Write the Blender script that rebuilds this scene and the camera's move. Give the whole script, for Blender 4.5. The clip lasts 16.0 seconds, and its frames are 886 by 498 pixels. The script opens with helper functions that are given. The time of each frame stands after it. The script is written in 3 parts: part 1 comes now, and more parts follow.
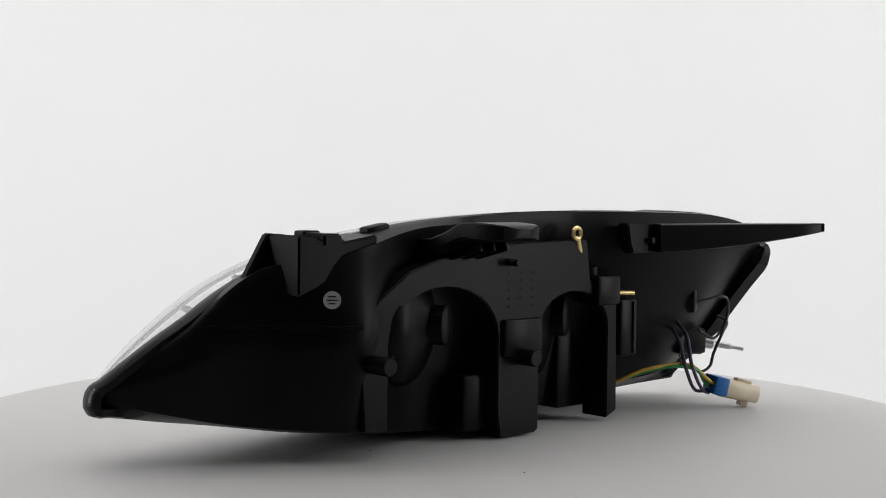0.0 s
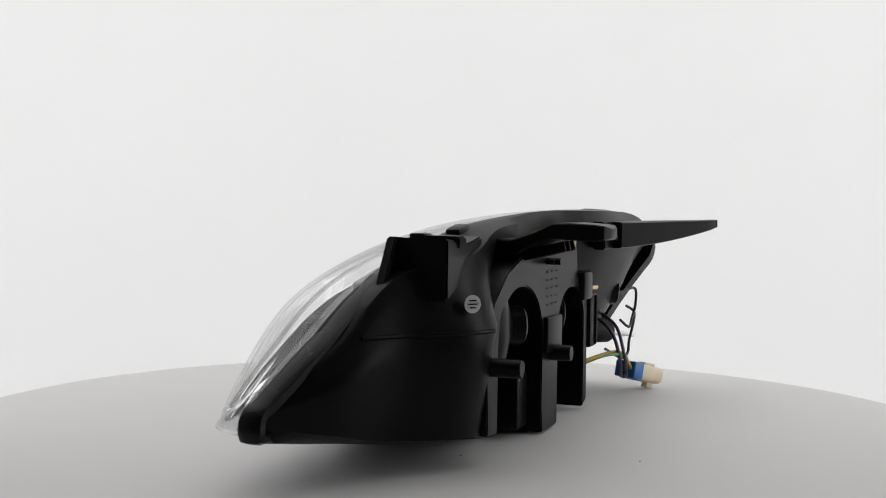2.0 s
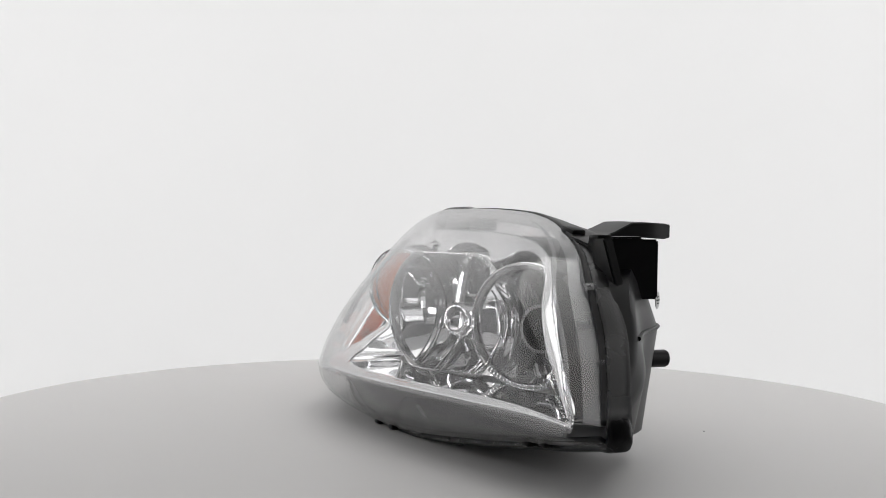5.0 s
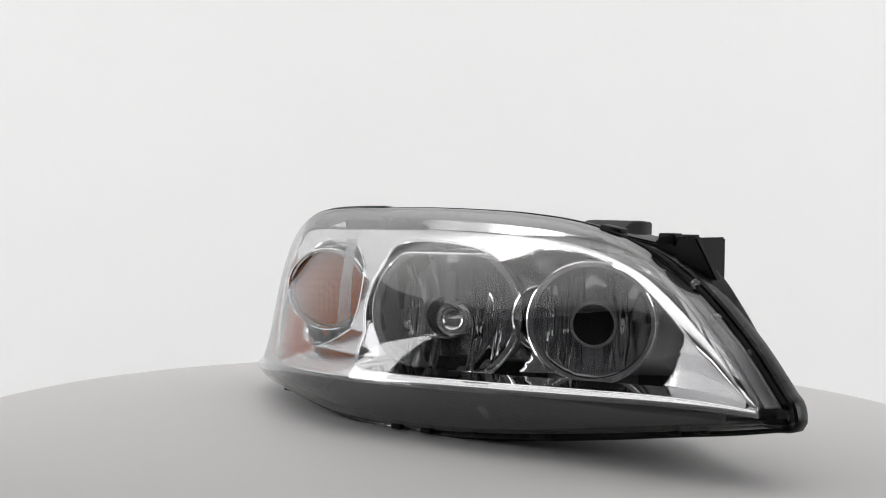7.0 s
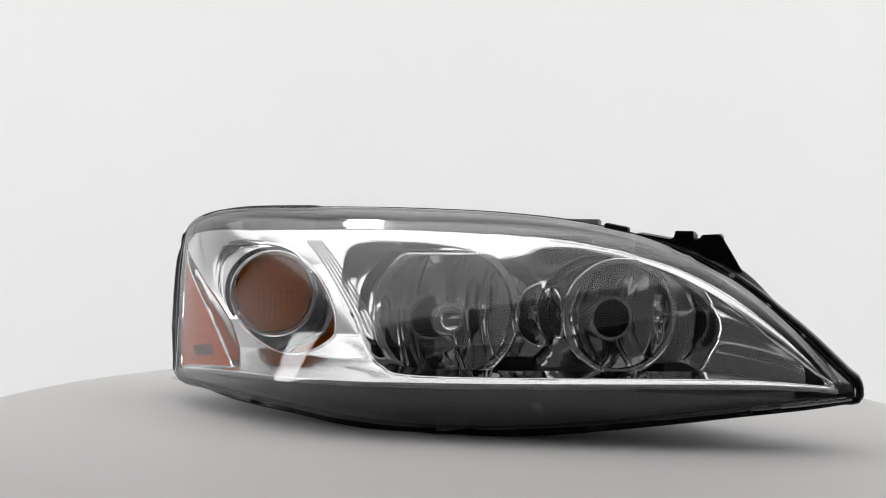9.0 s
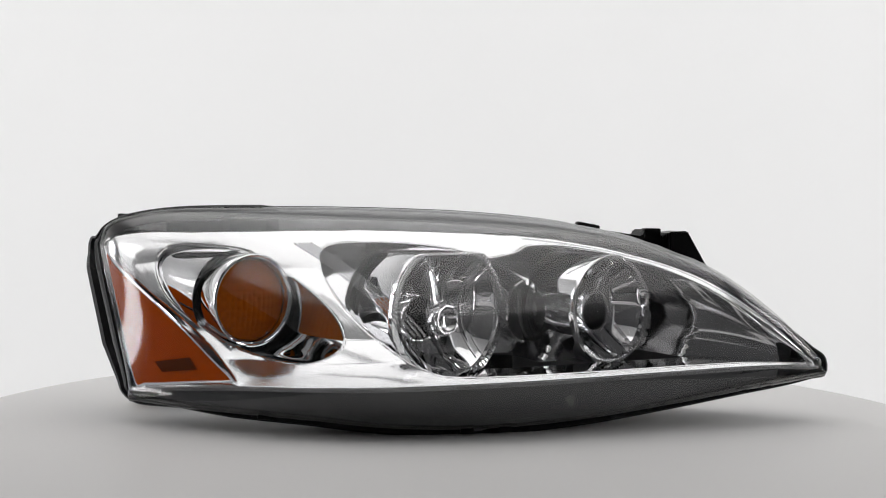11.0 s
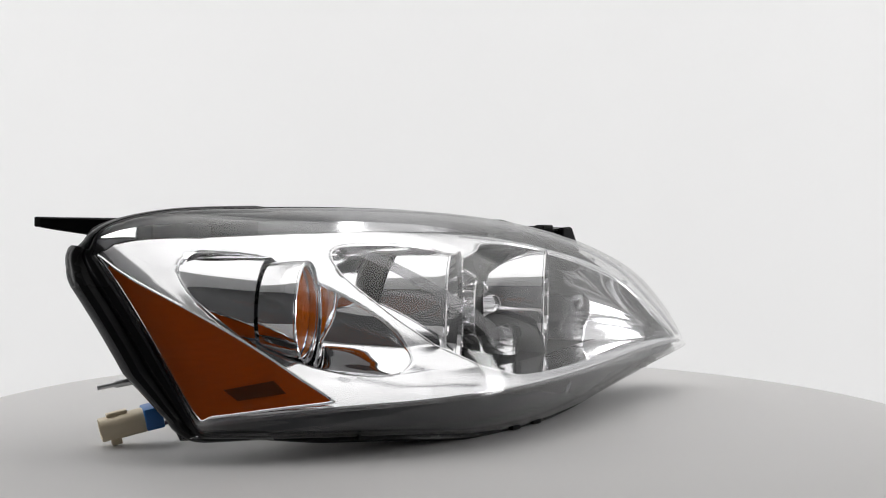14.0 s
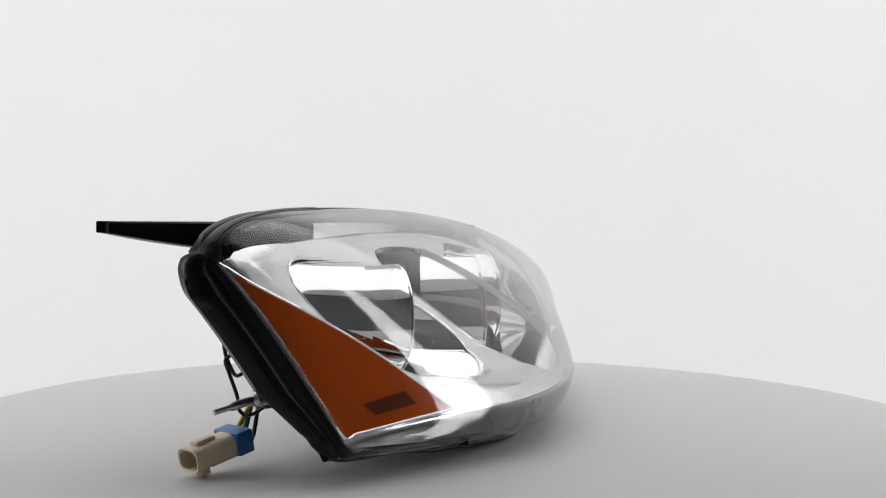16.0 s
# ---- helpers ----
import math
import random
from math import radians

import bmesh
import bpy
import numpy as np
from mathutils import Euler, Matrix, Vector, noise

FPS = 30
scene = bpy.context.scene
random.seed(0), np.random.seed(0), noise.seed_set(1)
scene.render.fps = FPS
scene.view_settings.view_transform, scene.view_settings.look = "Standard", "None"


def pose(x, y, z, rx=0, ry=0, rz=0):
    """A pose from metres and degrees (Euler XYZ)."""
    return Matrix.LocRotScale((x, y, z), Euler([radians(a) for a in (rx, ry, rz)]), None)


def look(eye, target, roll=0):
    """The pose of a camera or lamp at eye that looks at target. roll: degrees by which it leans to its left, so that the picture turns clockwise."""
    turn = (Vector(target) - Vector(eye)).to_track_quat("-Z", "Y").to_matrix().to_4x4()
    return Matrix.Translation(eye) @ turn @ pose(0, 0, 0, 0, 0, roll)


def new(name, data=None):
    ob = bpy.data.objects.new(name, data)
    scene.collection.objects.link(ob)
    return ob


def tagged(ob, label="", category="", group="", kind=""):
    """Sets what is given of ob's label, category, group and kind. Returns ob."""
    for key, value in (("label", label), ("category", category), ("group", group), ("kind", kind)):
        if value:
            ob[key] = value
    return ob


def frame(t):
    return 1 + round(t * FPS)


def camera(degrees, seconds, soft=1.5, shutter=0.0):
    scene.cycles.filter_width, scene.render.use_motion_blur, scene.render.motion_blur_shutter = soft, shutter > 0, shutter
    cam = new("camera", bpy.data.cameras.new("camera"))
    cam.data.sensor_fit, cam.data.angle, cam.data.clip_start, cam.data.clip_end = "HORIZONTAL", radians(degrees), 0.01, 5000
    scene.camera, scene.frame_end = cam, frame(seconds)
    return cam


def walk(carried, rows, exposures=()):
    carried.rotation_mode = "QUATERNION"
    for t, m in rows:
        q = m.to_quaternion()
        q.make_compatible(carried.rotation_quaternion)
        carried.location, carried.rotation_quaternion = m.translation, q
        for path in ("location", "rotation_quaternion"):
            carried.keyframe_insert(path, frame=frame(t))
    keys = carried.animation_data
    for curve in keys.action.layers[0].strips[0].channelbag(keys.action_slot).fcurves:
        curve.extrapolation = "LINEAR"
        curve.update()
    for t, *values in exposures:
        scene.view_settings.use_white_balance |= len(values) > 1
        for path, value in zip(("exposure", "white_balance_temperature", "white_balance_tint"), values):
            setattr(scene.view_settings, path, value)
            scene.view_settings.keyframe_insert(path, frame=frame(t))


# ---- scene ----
# ---- camera ----
cam = camera(38.5, 16.0, 1.0)
EYE = Vector((0, -1.1, 0.1924))
CAM = look(EYE, EYE + Vector((-0.00976, 0.9992, -0.0388)), 0.738)
walk(cam, [(0, CAM), (16, CAM)])

# ---- light: wide overhead softbox of a product studio, two unseen lamps added for the backdrop ----
world = bpy.data.worlds.new("studio_air")
world.use_nodes = True
world.node_tree.nodes["Background"].inputs[0].default_value = (0.9, 0.95, 1.0, 1)
world.node_tree.nodes["Background"].inputs[1].default_value = 0.02
scene.world = world
scene.view_settings.exposure = 0.0


def area(name, eye, target, w, h, power, colour=(1, 1, 1)):
    d = bpy.data.lights.new(name, "AREA")
    d.shape, d.size, d.size_y, d.energy, d.color = "RECTANGLE", w, h, power, colour
    o = new(name, d)
    o.matrix_world = look(eye, target)
    return o


area("softbox_overhead", (0, 0.57, 1.95), (0, 0.57, 0), 3.4, 2.66, 28.5, (1, 0.99, 0.98))
# added pair of lamps, out of view, to brighten the backdrop
area("backdrop_fill_west", (-1.7, -0.2, 0.55), (-0.4, 2.3, 0.1), 0.5, 1.3, 16.5, (0.992, 0.99, 0.995))
area("backdrop_fill_east", (1.7, -0.2, 0.55), (0.4, 2.3, 0.1), 0.5, 1.3, 16.5, (0.992, 0.99, 0.995))

# ---- materials ----


def mat(name):
    m = bpy.data.materials.new(name)
    m.use_nodes = True
    nt = m.node_tree
    return m, nt, nt.nodes["Principled BSDF"], nt.nodes["Material Output"]


def node(nt, kind, **sockets):
    n = nt.nodes.new(kind)
    for k, v in sockets.items():
        n.inputs[k].default_value = v
    return n


def noise_bump(nt, bsdf, scale, strength, dist=0.001, detail=6):
    tc = nt.nodes.new("ShaderNodeTexCoord")
    n = node(nt, "ShaderNodeTexNoise", Scale=scale, Detail=detail)
    b = node(nt, "ShaderNodeBump", Strength=strength, Distance=dist)
    nt.links.new(tc.outputs["Object"], n.inputs["Vector"])
    nt.links.new(n.outputs[0], b.inputs["Height"])
    nt.links.new(b.outputs[0], bsdf.inputs["Normal"])
    return tc, n, b


def plain(name, colour, rough, metal=0.0, scale=60, vary=0.12, bump=0.1, dist=0.0005, coat=0.0, gloss=0.5):
    """A surface whose colour and gloss vary at a coarse and a fine scale."""
    m, nt, p, out = mat(name)
    p.inputs["Metallic"].default_value = metal
    p.inputs["Coat Weight"].default_value = coat
    p.inputs["Specular IOR Level"].default_value = gloss
    tc, n, b = noise_bump(nt, p, scale * 8, bump, dist)
    big = node(nt, "ShaderNodeTexNoise", Scale=scale * 0.4, Detail=4.0)
    nt.links.new(tc.outputs["Object"], big.inputs["Vector"])
    ramp = nt.nodes.new("ShaderNodeMix")
    ramp.data_type = "RGBA"
    ramp.inputs["A"].default_value = (*[c * (1 - vary) for c in colour], 1)
    ramp.inputs["B"].default_value = (*[min(1, c * (1 + vary)) for c in colour], 1)
    nt.links.new(big.outputs[0], ramp.inputs["Factor"])
    nt.links.new(ramp.outputs["Result"], p.inputs["Base Color"])
    mr = node(nt, "ShaderNodeMapRange")
    mr.inputs["To Min"].default_value = max(0.01, rough * 0.85)
    mr.inputs["To Max"].default_value = min(1, rough * 1.2)
    nt.links.new(big.outputs[0], mr.inputs["Value"])
    nt.links.new(mr.outputs[0], p.inputs["Roughness"])
    return m


def clear_plastic(name, tint, ior=1.5, haze=0.0, rough=0.0):
    m, nt, p, out = mat(name)
    tr = node(nt, "ShaderNodeBsdfTransparent")
    tr.inputs[0].default_value = (*tint, 1)
    gl = node(nt, "ShaderNodeBsdfGlossy", Roughness=rough)
    fr = node(nt, "ShaderNodeLayerWeight", Blend=0.5)
    pw = node(nt, "ShaderNodeMath")
    pw.operation = "POWER"
    pw.inputs[1].default_value = 4.2
    sc = node(nt, "ShaderNodeMath")
    sc.operation = "MULTIPLY_ADD"
    sc.inputs[1].default_value = 0.9
    sc.inputs[2].default_value = ((ior - 1) / (ior + 1)) ** 2
    mx = nt.nodes.new("ShaderNodeMixShader")
    nt.links.new(fr.outputs["Facing"], pw.inputs[0])
    nt.links.new(pw.outputs[0], sc.inputs[0])
    nt.links.new(sc.outputs[0], mx.inputs[0])
    nt.links.new(tr.outputs[0], mx.inputs[1])
    nt.links.new(gl.outputs[0], mx.inputs[2])
    last = mx
    if haze:
        di = node(nt, "ShaderNodeBsdfTranslucent")
        di.inputs[0].default_value = (0.9, 0.9, 0.9, 1)
        m2 = nt.nodes.new("ShaderNodeMixShader")
        m2.inputs[0].default_value = haze
        nt.links.new(mx.outputs[0], m2.inputs[1])
        nt.links.new(di.outputs[0], m2.inputs[2])
        last = m2
    nt.links.new(last.outputs[0], out.inputs["Surface"])
    return m


CLEAR = clear_plastic("clear_polycarbonate", (0.985, 0.985, 0.985), 1.45, 0.0)
RIB = clear_plastic("lens_rib_plastic", (0.80, 0.80, 0.81), 1.6, 0.22, 0.08)
CHROME = plain("vacuum_chrome", (0.86, 0.86, 0.87), 0.025, 1.0, 30, 0.03, 0.008, 0.0002)
SATIN = plain("satin_silver", (0.77, 0.77, 0.78), 0.15, 1.0, 30, 0.03, 0.006, 0.0002)
BLACK = plain("black_polypropylene", (0.0045, 0.0045, 0.0048), 0.34, 0, 50, 0.25, 0.08, 0.0004, gloss=0.09)
GLOSSBLACK = plain("black_sealant", (0.006, 0.006, 0.0065), 0.26, 0, 50, 0.2, 0.08, 0.0004, gloss=0.18)
RUBBER = plain("black_rubber", (0.015, 0.015, 0.015), 0.6, 0, 70, 0.2, 0.3, 0.0005)
STEEL = plain("zinc_steel", (0.55, 0.55, 0.56), 0.3, 1.0, 200, 0.1, 0.1, 0.0002)
BRASS = plain("yellow_zinc_bolt", (0.72, 0.55, 0.25), 0.3, 1.0, 200, 0.15, 0.1, 0.0002)
IVORY = plain("ivory_nylon", (0.68, 0.58, 0.42), 0.4, 0, 120, 0.1, 0.1, 0.0003)
BLUE = plain("blue_nylon", (0.02, 0.14, 0.42), 0.4, 0, 120, 0.1, 0.1, 0.0003)
WIREV = plain("violet_wire", (0.05, 0.035, 0.07), 0.35, 0, 120, 0.1, 0.05)
WIREK = plain("black_wire", (0.012, 0.012, 0.012), 0.35, 0, 120, 0.1, 0.05)
WIREG = plain("green_wire", (0.03, 0.22, 0.06), 0.35, 0, 120, 0.1, 0.05)
WIREY = plain("yellow_wire", (0.5, 0.33, 0.04), 0.35, 0, 120, 0.1, 0.05)
STICKER = plain("silver_sticker", (0.5, 0.5, 0.5), 0.5, 0, 400, 0.3, 0.1)
TABLE = plain("white_laminate", (0.52, 0.512, 0.506), 0.55, 0, 12, 0.025, 0.06, 0.0006)
WALL = plain("white_backdrop_paper", (0.86, 0.86, 0.86), 0.9, 0, 3, 0.012, 0.05, 0.001)
DARK = plain("grey_studio_wall", (0.10, 0.10, 0.102), 0.85, 0, 3, 0.1, 0.05, 0.001)
GREYPLASTIC = plain("dark_grey_plastic", (0.085, 0.086, 0.09), 0.25, 0, 40, 0.15, 0.04, 0.0004)
# for the housing's black inside: grey, with its brightness put into the colour
INSIDEBRIGHT = plain("brightened_black_inside", (0.22, 0.22, 0.225), 0.42, 0.5, 40, 0.1, 0.03, 0.0003)
SPECK = plain("dust_speck", (0.10, 0.10, 0.10), 0.8, 0, 300, 0.2, 0.1)


def amber(name, colour, ribs):
    m, nt, p, out = mat(name)
    p.inputs["Base Color"].default_value = (*colour, 1)
    p.inputs["Roughness"].default_value = 0.12
    p.inputs["Specular IOR Level"].default_value = 0.1
    p.inputs["Subsurface Weight"].default_value = 0.0
    tc = nt.nodes.new("ShaderNodeTexCoord")
    w = node(nt, "ShaderNodeTexChecker", Scale=ribs)
    nz = node(nt, "ShaderNodeTexNoise", Scale=ribs * 0.6, Detail=3.0)
    b = node(nt, "ShaderNodeBump", Strength=0.35, Distance=0.0006)
    nt.links.new(tc.outputs["Object"], w.inputs["Vector"])
    nt.links.new(tc.outputs["Object"], nz.inputs["Vector"])
    mixc = nt.nodes.new("ShaderNodeMix")
    mixc.data_type = "RGBA"
    mixc.inputs["A"].default_value = (*[c * 0.72 for c in colour], 1)
    mixc.inputs["B"].default_value = (*[c * 1.25 for c in colour], 1)
    add = node(nt, "ShaderNodeMath")
    add.operation = "MULTIPLY_ADD"
    nt.links.new(w.outputs["Fac"], add.inputs[0])
    add.inputs[1].default_value = 0.45
    nt.links.new(nz.outputs[0], add.inputs[2])
    nt.links.new(add.outputs[0], mixc.inputs["Factor"])
    nt.links.new(mixc.outputs["Result"], p.inputs["Base Color"])
    nt.links.new(add.outputs[0], b.inputs["Height"])
    nt.links.new(b.outputs[0], p.inputs["Normal"])
    tl = node(nt, "ShaderNodeBsdfTranslucent")
    tl.inputs[0].default_value = (*[min(1, c * 1.6) for c in colour], 1)
    mx = nt.nodes.new("ShaderNodeMixShader")
    mx.inputs[0].default_value = 0.3
    nt.links.new(p.outputs[0], mx.inputs[1])
    nt.links.new(tl.outputs[0], mx.inputs[2])
    nt.links.new(mx.outputs[0], out.inputs["Surface"])
    return m


AMBER = amber("amber_reflex_plastic", (0.44, 0.066, 0.002), 420)
AMBERDARK = amber("dark_amber_block", (0.10, 0.022, 0.004), 420)
AMBERBULB = amber("amber_bulb_glass", (0.46, 0.098, 0.002), 230)

# ---- mesh helpers ----


def part(name, bm, material, parent=None, label="", smooth=True, angle=40):
    me = bpy.data.meshes.new(name)
    if smooth:
        for f in bm.faces:
            f.smooth = True
        for e in bm.edges:
            if len(e.link_faces) == 2 and e.calc_face_angle(0) > radians(angle):
                e.smooth = False
    bm.to_mesh(me)
    bm.free()
    me.materials.append(material)
    o = new(name, me)
    if parent is not None:
        o.parent = parent
    if label:
        tagged(o, label)
    return o


def skin(rings, closed=True, cap0=False, cap1=False):
    bm = bmesh.new()
    vs = [[bm.verts.new(p) for p in r] for r in rings]
    n = len(rings[0])
    for a, b in zip(vs, vs[1:]):
        for i in range(n if closed else n - 1):
            j = (i + 1) % n
            bm.faces.new((a[i], a[j], b[j], b[i]))
    if cap0:
        bm.faces.new(vs[0][::-1])
    if cap1:
        bm.faces.new(vs[-1])
    bmesh.ops.recalc_face_normals(bm, faces=bm.faces)
    return bm


def turned(profile, m, n=48, shape=None):
    """A solid of revolution round the local y axis: profile of (radius, depth)."""
    rings = []
    for r, d in profile:
        ring = []
        for k in range(n):
            a = 2 * math.pi * k / n
            x, z = r * math.cos(a), r * math.sin(a)
            if shape:
                x, z = shape(x, z)
            ring.append(m @ Vector((x, d, z)))
        rings.append(ring)
    return skin(rings)


def block(w, d, h, m, bevel=0.002, taper=1.0):
    bm = bmesh.new()
    bmesh.ops.create_cube(bm, size=1)
    for v in bm.verts:
        k = taper if v.co.z > 0 else 1
        v.co = Vector((v.co.x * w * k, v.co.y * d * k, v.co.z * h))
    if bevel:
        bmesh.ops.bevel(bm, geom=list(bm.edges), offset=bevel, segments=2, affect="EDGES", profile=0.5)
    bmesh.ops.transform(bm, matrix=m, verts=bm.verts)
    return bm


def join(*bms):
    """Several solids of one part in one mesh."""
    out = bmesh.new()
    for b in bms:
        me = bpy.data.meshes.new("tmp")
        b.to_mesh(me)
        b.free()
        out.from_mesh(me)
        bpy.data.meshes.remove(me)
    return out


def spline(P, s, closed=False):
    n = len(P) if closed else len(P) - 1
    k = min(int(s * n), n - 1)
    u = s * n - k
    pick = (lambda i: P[i % len(P)]) if closed else (lambda i: P[max(0, min(n, i))])
    p0, p1, p2, p3 = (np.array(pick(k + d), float) for d in (-1, 0, 1, 2))
    return 0.5 * (2 * p1 + (p2 - p0) * u + (2 * p0 - 5 * p1 + 4 * p2 - p3) * u * u + (3 * p1 - p0 - 3 * p2 + p3) * u ** 3)


def tube(points, r, n=10, steps=40, taper=None):
    pts = [Vector(spline(points, i / steps)) for i in range(steps + 1)]
    rings, side = [], None
    for i, p in enumerate(pts):
        d = (pts[min(i + 1, steps)] - pts[max(i - 1, 0)]).normalized()
        if side is None:
            side = d.orthogonal().normalized()
        side = (side - d * side.dot(d)).normalized()
        up = d.cross(side)
        k = r if taper is None else r * taper(i / steps)
        rings.append([p + side * k * math.cos(a) + up * k * math.sin(a) for a in (2 * math.pi * j / n for j in range(n))])
    return skin(rings, True, True, True)


def slab(outline, y0, y1, m, bevel=0.0015):
    """A plate: an outline in x and z, given thickness from y0 to y1."""
    bm = bmesh.new()
    f = bm.faces.new([bm.verts.new((x, y0, z)) for x, z in outline])
    ex = bmesh.ops.extrude_face_region(bm, geom=[f])
    bmesh.ops.translate(bm, vec=(0, y1 - y0, 0), verts=[v for v in ex["geom"] if isinstance(v, bmesh.types.BMVert)])
    bmesh.ops.recalc_face_normals(bm, faces=bm.faces)
    if bevel:
        bmesh.ops.bevel(bm, geom=[e for e in bm.edges if e.calc_face_angle(0) > 0.6], offset=bevel, segments=2, affect="EDGES")
    bmesh.ops.transform(bm, matrix=m, verts=bm.verts)
    return bm


# ---- the studio round the table ----


def sheet_arc(name, radius, a0, a1, z0, z1, material, label, thick=0.04, n=64):
    rings = []
    for i in range(n + 1):
        a = radians(a0 + (a1 - a0) * i / n)
        c, s = math.cos(a), math.sin(a)
        rings.append([(radius * c, radius * s, z0), (radius * c, radius * s, z1), ((radius + thick) * c, (radius + thick) * s, z1), ((radius + thick) * c, (radius + thick) * s, z0)])
    o = part(name, skin(rings, True, True, True), material)
    return tagged(o, label, "wall", kind="structure")


sheet_arc("backdrop", 2.4, -9, 189, -0.78, 2.3, WALL, "seamless curved white paper backdrop, evenly lit")
sheet_arc("wall_south", 2.4, 189.3, 350.7, -0.78, 2.3, DARK, "plain dark grey studio wall behind the camera")
# the floor is out of view, white so that it brightens the chrome
for nm, z, material, lab in (("floor", -0.80, WALL, "unseen studio floor, plain white to brighten reflections"), ("ceiling", 2.3, WALL, "plain white studio ceiling")):
    bm = bmesh.new()
    bmesh.ops.create_circle(bm, cap_ends=True, segments=64, radius=2.5)
    g = bmesh.ops.extrude_face_region(bm, geom=bm.faces[:])
    bmesh.ops.translate(bm, vec=(0, 0, 0.02), verts=[v for v in g["geom"] if isinstance(v, bmesh.types.BMVert)])
    bmesh.ops.recalc_face_normals(bm, faces=bm.faces)
    o = part(nm, bm, material, smooth=False)
    o.location.z = z
    tagged(o, lab, nm, kind="structure")

# turntable: a white disc on a post
turntable = tagged(new("turntable"), "round white laminate turntable with a softly rounded rim", "turntable")
Y2Z = pose(0, 0, 0, 90)
part("disc", turned([(0.0001, 0), (0.438, 0), (0.4412, -0.0008), (0.4424, -0.003), (0.4424, -0.018), (0.438, -0.021), (0.0001, -0.021)], Y2Z @ pose(0, 0, 0, 0, 0, 0), 160), TABLE, turntable)
part("post", turned([(0.06, -0.021), (0.06, -0.74), (0.25, -0.76), (0.25, -0.78), (0.0001, -0.78)], Y2Z, 48), STEEL, turntable)

# ---- the headlight: x along its length, -y to its front, z up ----
headlight = tagged(new("headlight"), "clear-lens car headlight with chrome bezel and black housing on turntable", "headlight")

# ridge along the top of the lens, crease along its foot, and the seam under it
TOP = [(-.308, .084, .149), (-.297, .083, .169), (-.245, .073, .181), (-.15, .066, .184), (-.06, .060, .184), (.03, .052, .181), (.11, .036, .173), (.18, .014, .157), (.235, -.010, .132), (.283, -.024, .096), (.322, -.038, .056)]
FOOT = [(-.276, .008, .030), (-.235, -.022, .034), (-.19, -.052, .038), (-.13, -.086, .041), (-.06, -.104, .043), (.02, -.102, .045), (.10, -.089, .047), (.18, -.071, .049), (.25, -.056, .051), (.295, -.047, .051), (.320, -.042, .050)]
SEAM = [(-.277, .014, .020), (-.235, -.014, .017), (-.19, -.036, .014), (-.13, -.056, .010), (-.06, -.066, .003), (.02, -.063, .001), (.10, -.054, .006), (.18, -.042, .016), (.25, -.034, .027), (.295, -.029, .034), (.332, -.022, .041)]


def skirt(s):
    """How far the clear side wall of the lens runs back from the ridge: short along the top, deep round the toe."""
    toe, tip = min(1, max(0, (s - .6) / .2)), min(1, max(0, (s - .88) / .12))
    return np.array([.010 * tip, .014 + .0145 * toe - .010 * tip, -.002 * toe])


def lens_point(s, v):
    T, C = spline(TOP, s), spline(FOOT, s)
    g = min(1, (T[2] - C[2]) / 0.14)
    b = 0.15 + 0.85 * (math.sin(math.pi * s) if s < 0.5 else 1)
    q1 = T + np.array([0, -.068, -.002]) * g * b + (C - T) * 0.3 * (1 - b)
    q2 = C + np.array([0, .012, .062]) * g * b + (T - C) * 0.3 * (1 - b)
    return (1 - v) ** 3 * T + 3 * (1 - v) ** 2 * v * q1 + 3 * (1 - v) * v * v * q2 + v ** 3 * C


def inside(s, v, d):
    """A point d behind the lens's outer face."""
    e = 2e-3
    a = lens_point(min(1, s + e), v) - lens_point(max(0, s - e), v)
    b = lens_point(s, min(1, v + e)) - lens_point(s, max(0, v - e))
    n = np.cross(a, b)
    n /= np.linalg.norm(n) + 1e-12
    return lens_point(s, v) - n * (d if n[1] < 0 else -d)


def outline(ctrl, n=160):
    return np.array([spline(ctrl, i / n, True) for i in range(n)])


def nearest(poly, pts):
    """For each point the nearest place on an outline, and how far it is."""
    a = poly
    d = np.roll(poly, -1, 0) - a
    best, near = np.full(len(pts), 9.0), pts.copy()
    for a1, d1 in zip(a, d):
        k = np.clip(((pts - a1) @ d1) / (d1 @ d1 + 1e-15), 0, 1)
        q = a1 + k[:, None] * d1
        w = np.hypot((q[:, 0] - pts[:, 0]) * 2.6, q[:, 1] - pts[:, 1])
        m = w < best
        best[m], near[m] = w[m], q[m]
    return near, best


def within(poly, pts):
    hits = np.zeros(len(pts), int)
    for a, b in zip(poly, np.roll(poly, -1, 0)):
        if a[1] == b[1]:
            continue
        m = (a[1] > pts[:, 1]) != (b[1] > pts[:, 1])
        hits += m & (pts[:, 0] < a[0] + (pts[:, 1] - a[1]) * (b[0] - a[0]) / (b[1] - a[1]))
    return hits % 2 == 1


